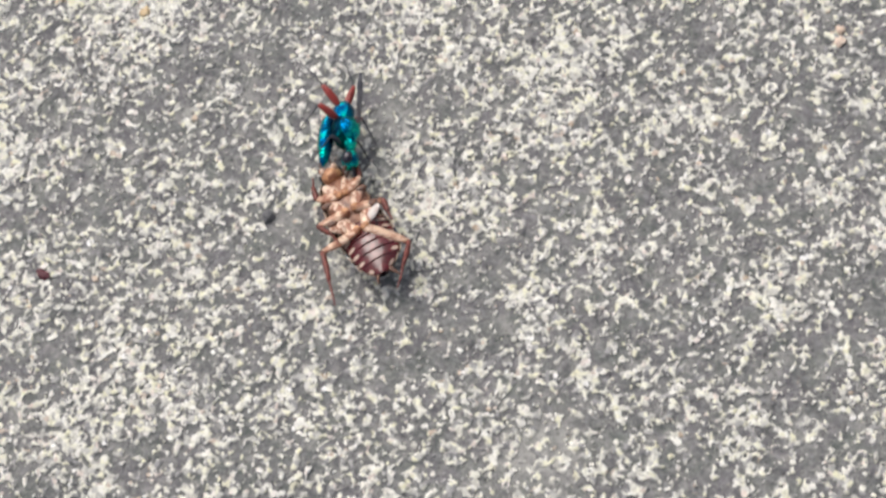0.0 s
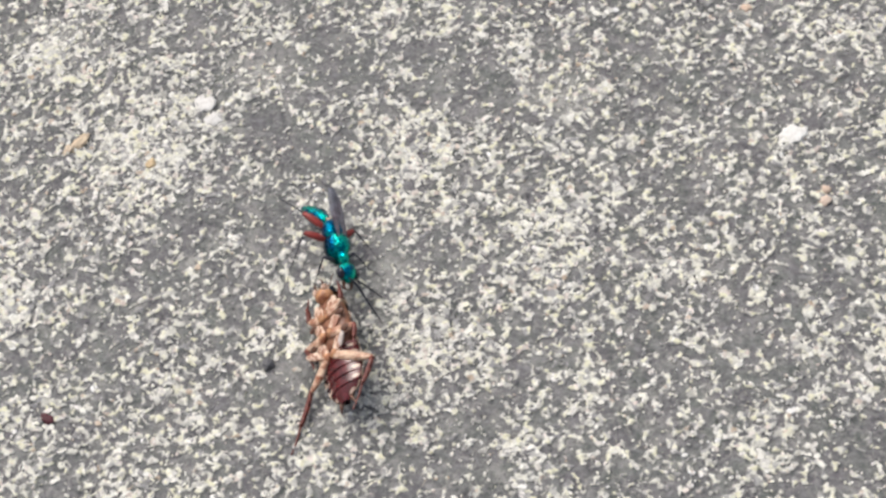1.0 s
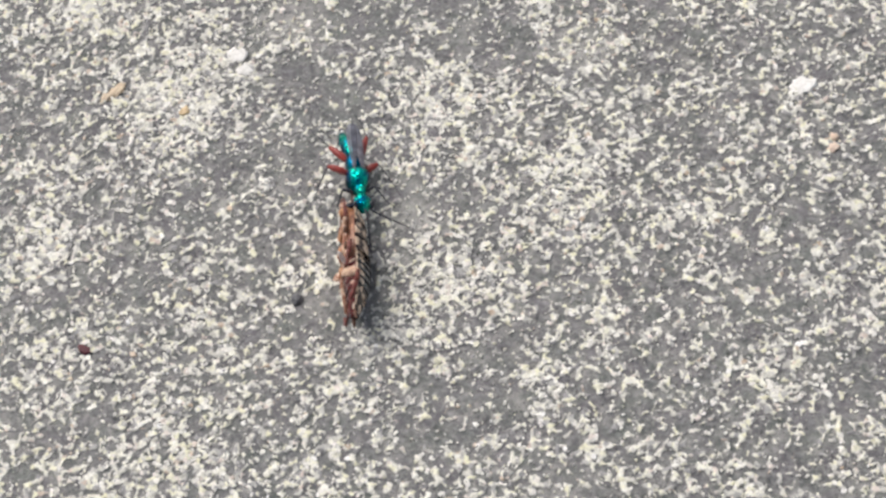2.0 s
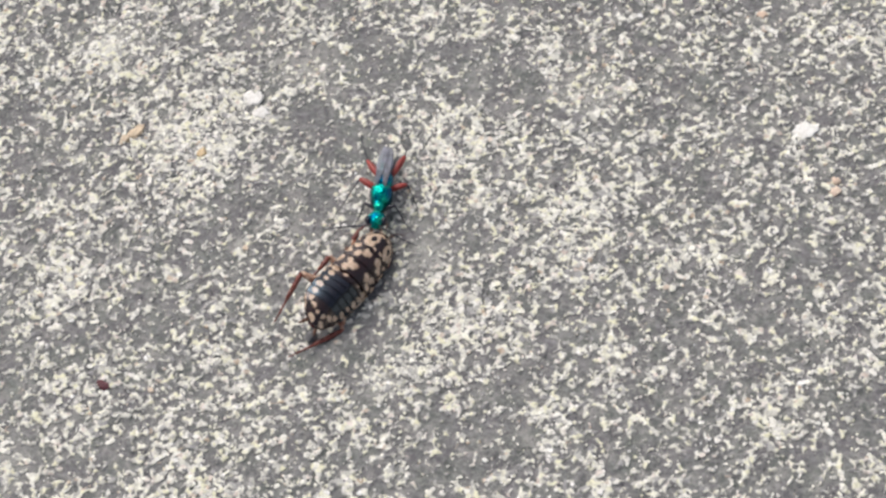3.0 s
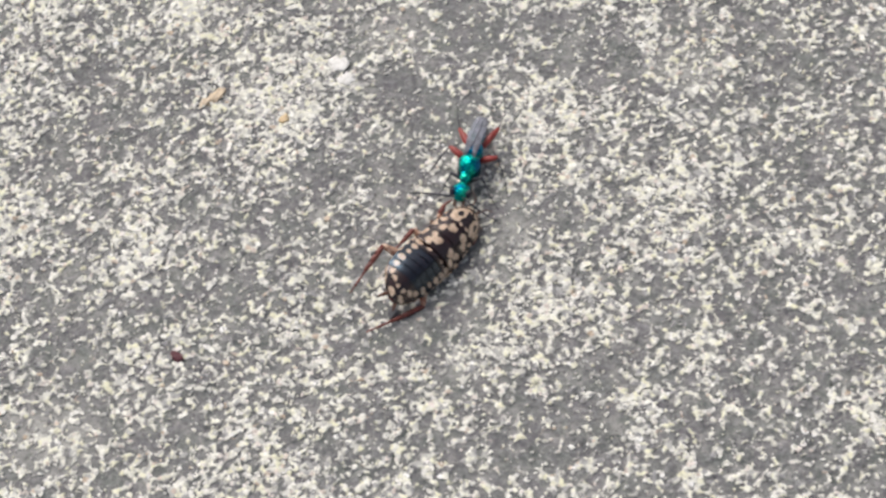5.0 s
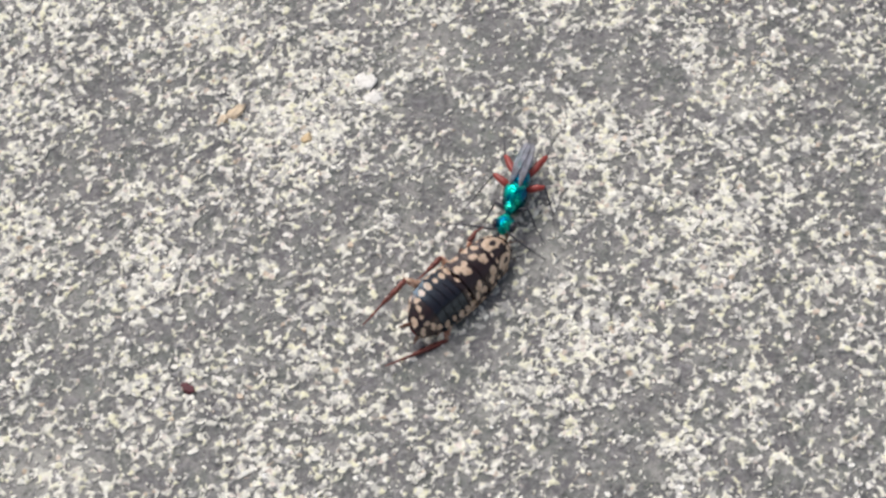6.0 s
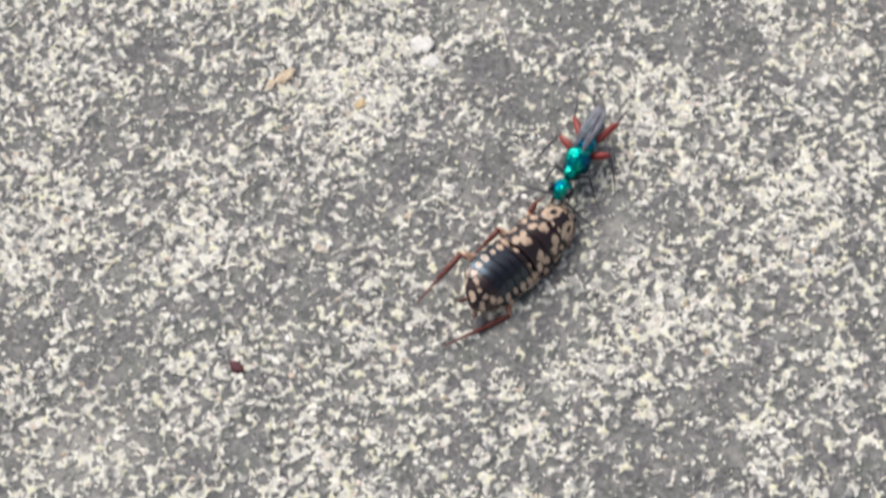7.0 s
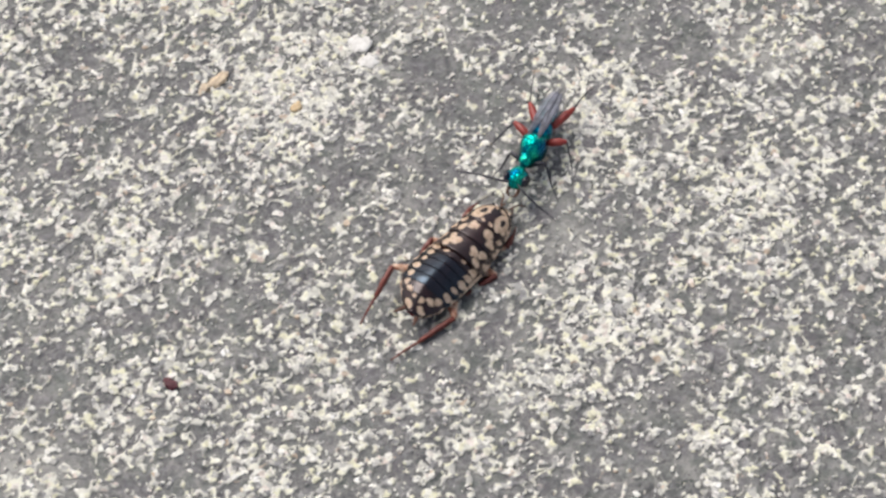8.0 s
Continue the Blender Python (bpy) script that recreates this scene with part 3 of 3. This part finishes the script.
    for y, w in ((-4.4, 3.55), (-7.4, 3.22)):
        ring = bmesh.new()
        pts = [(w / 2 * 1.02 * math.cos(a), y, w / 2 * 0.93 * math.sin(a)) for a in np.linspace(0, 2 * math.pi, 25)]
        part("segment_edge", tube(pts, [0.07, 0.07], 6, 1, bm=ring), TEAL, abdomen)
    return wasp, head, abdomen, legs, feeler, wings.values()


# ---- the cockroach nymph: +y to its head, back up, its middle height at z = 0 ----
LONG = 26.4


def half_width(s):
    return float(np.interp(s, [0, 0.015, 0.04, 0.08, 0.14, 0.22, 0.34, 0.46, 0.58, 0.7, 0.8, 0.88, 0.94, 0.98, 1],
                           [0.3, 1.6, 2.6, 3.4, 4.05, 4.45, 4.8, 5.15, 5.35, 5.35, 5.1, 4.4, 3.3, 2.2, 1.2]))


def bow(s):
    """Sideways curve of the body towards the tail."""
    return float(np.interp(s, [0, 0.45, 0.58, 0.7, 0.84, 0.94, 1], [0.2, 0.2, -0.2, -0.6, -0.7, -0.3, 0.1]))


def crest(s, up):
    if up:
        return float(np.interp(s, [0, 0.05, 0.2, 0.45, 0.6, 0.78, 0.9, 1], [0.3, 1.3, 2.4, 2.9, 3.3, 3.0, 1.9, 0.6]))
    return -float(np.interp(s, [0, 0.1, 0.3, 0.45, 0.7, 0.9, 1], [0.3, 1.0, 1.7, 2.1, 2.0, 1.2, 0.4]))


CUTS = [0, 0.205, 0.35, 0.495, 0.555, 0.615, 0.68, 0.748, 0.818, 0.893, 1.0]
# Cream marks of one half of the back: place along (s) and across (u), and their half sizes.
MARKS = [(0.030, 0.30, 0.016, 0.36), (0.185, 0.16, 0.016, 0.16)]
MARKS += [(0.262, 0.36, 0.048, 0.25), (0.302, 0.60, 0.046, 0.18), (0.305, 0.98, 0.044, 0.17), (0.236, 0.84, 0.030, 0.15)]
MARKS += [(0.396, 0.66, 0.044, 0.17), (0.424, 0.40, 0.050, 0.24), (0.470, 0.62, 0.036, 0.20), (0.420, 1.00, 0.045, 0.15), (0.528, 0.36, 0.018, 0.14)]
# a row of round spots down each side of the abdomen, closing to a U before the tail
MARKS += [(0.526, 0.76, 0.030, 0.17), (0.584, 0.77, 0.033, 0.17), (0.642, 0.77, 0.033, 0.17), (0.712, 0.77, 0.033, 0.17), (0.782, 0.76, 0.033, 0.17)]
MARKS += [(0.842, 0.70, 0.031, 0.15), (0.884, 0.50, 0.028, 0.17), (0.908, 0.18, 0.024, 0.19), (0.965, 0.50, 0.026, 0.40)]


def cream_mark(s, u):
    side, spot = (5.0 if u > 0 else 11.0), Vector((s * 34, abs(u) * 6, 0))
    spot.z = side
    rough = 1.0 - 0.5 * max(0.0, min(1.0, (s - 0.46) / 0.06)) + 0.7 * max(0.0, min(1.0, (s - 0.82) / 0.1))  # steady round spots, breaking up at the tail
    s += 0.017 * rough * noise.noise(spot * 0.55)
    u = abs(u) + 0.10 * rough * noise.noise(spot * 0.6 + Vector((9.3, 2.1, 4.4)))
    ring = math.hypot((s - 0.115) / 0.055, (u - 0.56) / 0.22)  # the curl on each side of the collar
    rim = 0.70 * math.exp(-((u - 1.02) / 0.13) ** 2) if s > 0.49 or s < 0.2 else 0.0
    return max(rim, math.exp(-((ring - 1) / 0.62) ** 2), *(math.exp(-(((s - a) / p) ** 2 + ((u - b) / q) ** 2)) for a, b, p, q in MARKS))


def plate(s0, s1, up, nu=44, nv=16, roof=2.4):
    """One curved back or belly plate, thin, with its rear edge lifted over the next."""
    bm = bmesh.new()
    layer = bm.verts.layers.float.new("cream")
    sign = 1 if up else -1
    sheets = []
    for deep in (0.0, 0.28):
        grid = []
        for j in range(nv + 1):
            f = j / nv
            s = s0 + (s1 - s0) * (f * 1.10 - 0.04)
            row = []
            w = half_width(min(max(s, 0), 1)) * (1 + (0.035 * f if up else -0.06))
            for i in range(nu + 1):
                u = -1 + 2 * i / nu
                edge = 1 - (abs(u) * abs(u) + 0.01) ** (roof / 2)
                z = crest(min(max(s, 0), 1), up) * edge + sign * (0.10 + 0.30 * f) * (1 - 0.5 * abs(u)) - sign * deep
                tuck = 0.22 * (1 - f) * abs(u) ** 6
                v = bm.verts.new((u * w + bow(s), LONG * (0.5 - s) + tuck, z))
                v[layer] = cream_mark(s, u) if up else math.exp(-((abs(u) - 0.82) / 0.18) ** 2 - ((f - 0.6) / 0.19) ** 2)
                row.append(v)
            grid.append(row)
        sheets.append(grid)
    for grid in sheets:
        for a, b in zip(grid, grid[1:]):
            for k in range(nu):
                bm.faces.new((a[k], a[k + 1], b[k + 1], b[k]))
    top, low = sheets
    rim = lambda g: g[0] + [r[-1] for r in g[1:]] + g[-1][-2::-1] + [r[0] for r in g[-2:0:-1]]
    a, b = rim(top), rim(low)
    for k in range(len(a)):
        bm.faces.new((a[k], a[(k + 1) % len(a)], b[(k + 1) % len(a)], b[k]))
    return bm


def belly_material():
    """Maroon belly plates with pale marks at the sides."""
    m, n, l, b = material("maroon_belly", 0.18, 0, 0.55)
    b.inputs["IOR"].default_value = 1.6
    v = coords(n)
    at = n.new("ShaderNodeAttribute")
    at.attribute_name = "cream"
    mask = ramp(n, l, at.outputs["Fac"], (0.35, (0, 0, 0)), (0.6, (1, 1, 1)))
    dark = ramp(n, l, noise_tex(n, l, 500, 4, 0.6, v), (0.35, (0.06, 0.006, 0.008)), (0.7, (0.15, 0.014, 0.018)))
    l.new(mix(n, l, mask, dark, (0.62, 0.46, 0.36)), b.inputs["Base Color"])
    bump(n, l, b, noise_tex(n, l, 2500, 2, 0.5, v), 0.12, 0.00008)
    return m


def build_roach():
    roach = thing("cockroach", "stunned cockroach nymph, black-brown back with cream marks", "cockroach")
    names = ["pronotum", "mesonotum", "metanotum"]
    for k, name in enumerate(names):
        part(name, plate(CUTS[k], CUTS[k + 1], True), HARLEQUIN, roach, "dark back plate with cream curls")
    # flesh of the thorax and of the abdomen under the plates
    part("thorax", blob((8.6, 15.2, 4.4), (0, 5.0, -0.2), lambda c: Vector((c.x * (1 - 0.2 * c.y), c.y, c.z))), FLESH, roach, "orange-brown underside of the thorax")
    abdomen = part("abdomen", blob((8.4, 15.0, 2.6), (0, -4.8, 0.1), lambda c: Vector((c.x * (1 + 0.18 * c.y), c.y, c.z))), HORN, roach)
    belly = belly_material()
    for a, b in zip(CUTS[3:], CUTS[4:]):
        part("tergite", plate(a, b, True, roof=1.55), BLUE_BLACK if 0.55 < a < 0.8 else HARLEQUIN, abdomen, "glossy black plate with cream side spots")
        if a > 0.55:
            part("sternite", plate(a, b, False, 32, 10), belly, abdomen, "shiny maroon belly plate with pale edges")
    for s in (1, -1):
        part("cercus", tube([(s * 1.0 - 0.3, -12.4, 0.0), (s * 1.7 - 0.3, -13.8, 0.0), (s * 2.2 - 0.4, -15.0, 0.1)], [0.42, 0.4, 0.12], 8), HORN, abdomen)
    head = part("head", blob((4.1, 3.4, 3.5), (0, 12.2, -1.3)), FACE, roach, "tan-brown head tucked under the collar")
    head.location.x = bow(0.05) * MM
    for s in (1, -1):
        part("eye", blob((0.9, 1.4, 1.7), (s * 2.0, 12.9, -0.9)), EYE, head, "dark eye")
        part("antenna", tube([(s * 0.9, 14.0, -0.6), (s * 1.6, 15.6, -0.4), (s * 3.0, 16.6, -0.9)], [0.16, 0.14, 0.06], 7), HORN, head, "clipped brown feeler")
        part("cheek", blob((1.5, 1.8, 2.2), (s * 1.25, 13.2, -2.0)), TAN, head, "pale tan cheek")
        part("palp", tube([(s * 0.7, 13.6, -2.4), (s * 1.2, 14.6, -2.6), (s * 0.8, 15.4, -2.2)], [0.2, 0.2, 0.12], 7), HORN, head)
    for side in (1, -1):
        part("side_plate", blob((4.4, 2.0, 0.8), (side * 3.5, -1.4, -2.7), turn=Euler((0, side * 0.55, side * 0.15)).to_matrix()), IVORY if side < 0 else TAN, roach, "pale plate beside the hind leg's root")
        # dark blobs put in for the shade in the gaps between the coxae
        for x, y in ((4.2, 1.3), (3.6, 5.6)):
            part("gap_shade", blob((2.6, 1.6, 1.0), (side * x, y, -2.0)), HORN, roach, "dark blob standing in for the shade over a leg's root")
    looks = [("coxa", TAN, [0.55, 1.32, 1.15, 0.55], 0.36), ("femur", ORANGE, [0.8, 1.15, 0.95, 0.5], 0.6), ("tibia", SHIN, [0.52, 0.6, 0.4], 0.9), ("tarsus", SHIN, [0.26, 0.22, 0.13], 1.0)]
    legs = {}
    for key, pts in (
        ("hind_l", [(-3.4, 2.0, -1.8), (-0.9, -3.4, -2.5), (-9.0, -6.4, 0.0), (-10.4, -12.4, -1.4), (-11.6, -17.8, -2.5)]),
        ("hind_r", [(3.4, 2.0, -1.8), (0.9, -3.4, -2.5), (6.2, -8.8, -1.2), (3.4, -15.6, -1.8), (1.0, -21.2, -2.5)]),
        ("mid_l", [(-3.2, 6.6, -1.8), (-0.9, 1.6, -2.7), (-6.4, 1.2, -1.4), (-6.2, -2.4, -2.0), (-6.2, -5.0, -2.5)]),
        ("mid_r", [(3.2, 6.6, -1.8), (0.9, 1.6, -2.7), (6.9, 2.6, -1.6), (5.4, -1.2, -2.4), (4.8, -3.6, -2.6)]),
        ("fore_l", [(-2.6, 10.4, -1.7), (-0.8, 6.0, -2.6), (-4.6, 8.2, -2.2), (-5.0, 10.6, -2.4), (-4.6, 12.6, -2.5)]),
        ("fore_r", [(2.6, 10.4, -1.7), (0.8, 6.0, -2.6), (4.9, 8.2, -1.9), (4.4, 11.0, -2.4), (3.6, 13.0, -2.5)])):
        legs[key] = leg_parts(roach, "leg", pts, looks)
        hip = Vector(pts[1]) - Vector(pts[0])
        part("trochanter", blob((1.5, 2.0, 1.3), hip + Vector((0, 0.3, -0.1)), turn=Euler((0, 0, 0.6 if "l" in key else -0.6)).to_matrix(), seg=14, rings=10), FACE, legs[key])
        legs[key]["label"] = "tan and red-brown spiny cockroach leg"
    return roach, legs


wasp, wasp_head, wasp_abdomen, wasp_legs, wasp_feeler, wasp_wings = build_wasp()
roach, roach_legs = build_roach()


# ---- what moves ----
def flexed(leg, hip, knee, rows):
    """Key thigh, shin and foot: seconds, swing of the thigh about the hip and of the shin about the knee, in the insect's space."""
    h, k = (Vector(q) * MM - leg.location for q in (hip, knee))
    for piece in leg.children:
        shin = piece.name.split(".")[0] in ("tibia", "tarsus")
        walk(piece, [(t, Matrix.Translation(h) @ pose(0, 0, 0, 0, 0, a) @ Matrix.Translation(-h)
                      @ (Matrix.Translation(k) @ pose(0, 0, 0, 0, 0, b) @ Matrix.Translation(-k) if shin else Matrix())) for t, a, b in rows])


def levelled(leg, rows):
    """Key a leg that stays level while its insect leans."""
    root = leg.location.copy()
    walk(leg, [(t, Matrix.Translation(root) @ pose(0, 0, 0, 0, -a, 0)) for t, a in rows])


def motions():
    # wasp: seconds, middle of the thorax, heading, nose-up tilt, lean
    rows = ((0.0, -63.5, -0.7, 6.6, -172, -4, -78), (0.3, -64.0, 1.6, 6.6, -168, -4, -80), (0.5, -63.0, 5.0, 6.6, -163, -4, -74), (0.65, -64.3, 6.3, 6.4, -163, -2, -54), (0.8, -65.1, 7.3, 6.2, -164, 0, -42), (1.0, -65.3, 8.2, 6.2, -164, 0, -40),
            (1.25, -66.3, 8.6, 6.0, -163, 0, -38), (1.5, -66.9, 9.0, 5.8, -162, 0, -33), (1.7, -66.8, 9.4, 5.7, -165, 0, -28), (2.8, -66.2, 17.2, 5.2, -186, 0, 0), (3.0, -64.8, 17.6, 5.2, -189, 0, 0),
            (3.5, -63.9, 17.6, 5.2, -192, 0, 0), (4.0, -65.4, 18.4, 5.2, -193, 0, 0), (4.5, -65.3, 18.2, 5.2, -194, 0, 0), (4.7, -65.4, 18.4, 5.2, -194, 0, 0),
            (5.8, -62.3, 17.1, 5.2, -193, 0, 0), (6.0, -62.4, 17.2, 5.2, -194.5, 0, 0), (6.5, -61.9, 17.3, 5.2, -199, 0, 0), (7.0, -63.4, 18.0, 5.2, -203, 0, 0),
            (7.5, -63.5, 18.3, 5.2, -205.5, 0, 0), (8.0, -61.2, 21.2, 5.2, -203, 0, 0))
    walk(wasp, [(t, pose(x * MM, y * MM, z * MM, rx, ry, rz) @ Matrix.Translation((0, 0, -5 * MM))) for t, x, y, z, rz, rx, ry in rows])
    for key, leg in wasp_legs.items():
        levelled(leg, [(row[0], (0.55 if key.endswith("a") else 0.85) * row[6]) for row in rows])
    # it stretches its neck as it pulls
    walk(wasp_head, [(t, pose(0, y * MM, 0)) for t, y in ((0.0, 0.5), (0.5, 1.1), (1.0, 0.6), (1.7, 0.4), (4.7, 0.4), (5.8, 1.0), (8.0, 1.0))])
    hinge = Matrix.Translation(Vector((0, -0.6, 7.1)) * MM)
    for wing in wasp_wings:
        walk(wing, [(t, hinge @ pose(0, 0, 0, lift, 0, 0) @ hinge.inverted()) for t, lift in ((0.0, -14), (1.7, -14), (2.8, 0), (8.0, 0))])
    root = Matrix.Translation(Vector((0.6, 7.7, 5.2)) * MM)
    walk(wasp_feeler, [(t, root @ pose(0, 0, 0, 0, dip, swing) @ root.inverted()) for t, dip, swing in ((0.0, 0, 130), (1.0, 0, 130), (1.7, 0, 120), (2.2, 0, 70), (2.8, 0, 12), (3.5, 0, 0), (8.0, 0, 0))])
    # its abdomen, first bent forward under the body, straightens to lie under the wings
    walk(wasp_abdomen, [(t, pose(0, y * MM, z * MM, bend, 0, yaw)) for t, y, z, bend, yaw in (
        (0.0, -5.2, 1.6, 168, 0), (0.2, -5.6, 2.0, 160, 0), (0.4, -6.3, 2.8, 132, 0), (0.5, -6.3, 3.4, 106, 0), (0.6, -6.3, 4.0, 76, 0), (0.8, -6.2, 4.8, 44, 0), (1.0, -6.0, 5.0, 38, -2),
        (1.25, -5.8, 5.0, 30, -4), (1.5, -5.6, 5.2, 26, -4), (1.7, -5.5, 5.2, 26, -2),
        (2.8, -5.0, 5.0, 30, 10), (4.7, -5.0, 5.0, 30, 12), (6.5, -5.0, 5.0, 30, 16), (8.0, -5.0, 5.0, 30, 16))])
    # cockroach: seconds, place of its middle, heading, roll (180: on its back), tilt
    walk(roach, [(t, pose(x * MM, y * MM, z * MM, rx, ry, rz)) for t, x, y, z, rz, ry, rx in (
        (0.0, -62.4, -20.2, 3.9, 23.0, 176, 7), (0.5, -64.5, -17.4, 4.1, 9.5, 164, 7), (1.0, -65.8, -14.6, 4.8, 11.5, 144, 6), (1.5, -66.2, -13.6, 4.9, 10.0, 136, 4),
        (1.7, -66.3, -13.0, 5.2, 8.5, 130, 0), (2.1, -68.4, -9.5, 6.6, -4.0, 94, 0), (2.5, -71.4, -5.6, 5.6, -24.0, 58, 0), (2.8, -72.2, -4.4, 4.6, -36.0, 42, 0),
        (3.0, -71.8, -3.7, 4.5, -37.0, 39, 0), (3.5, -71.6, -3.8, 4.5, -37.5, 38, 0), (4.0, -71.7, -3.6, 4.5, -37.5, 38, 0), (4.5, -71.8, -3.6, 4.5, -37.5, 38, 0),
        (4.7, -71.9, -3.5, 4.5, -38.0, 38, 0), (5.8, -72.6, -3.6, 4.5, -40.0, 38, 0), (6.0, -72.6, -3.6, 4.6, -40.5, 41, 0), (6.5, -72.5, -3.6, 4.7, -41.0, 44, 0),
        (7.0, -73.5, -3.1, 4.3, -40.0, 34, 0), (7.5, -74.6, -2.6, 3.8, -38.0, 22, 0), (8.0, -74.8, -1.4, 3.3, -36.5, 12, 0))])
    flexed(roach_legs["hind_r"], (0.9, -3.4, -2.5), (6.2, -8.8, -1.2), [(0.0, 48, -15), (0.5, 54, -28), (1.0, 18, 34), (1.5, -2, 60), (1.7, -2, 60), (2.8, 0, 0), (8.0, 0, 5)])
    flexed(roach_legs["hind_l"], (-0.9, -3.4, -2.5), (-9.0, -6.4, 0.0), [(0.0, 24, 20), (0.5, 12, 35), (1.0, 8, 30), (1.7, 8, 30), (2.8, 0, 28), (4.7, 0, 25), (6.0, 10, 8), (6.5, 12, 5), (8.0, 12, 10)])


motions()
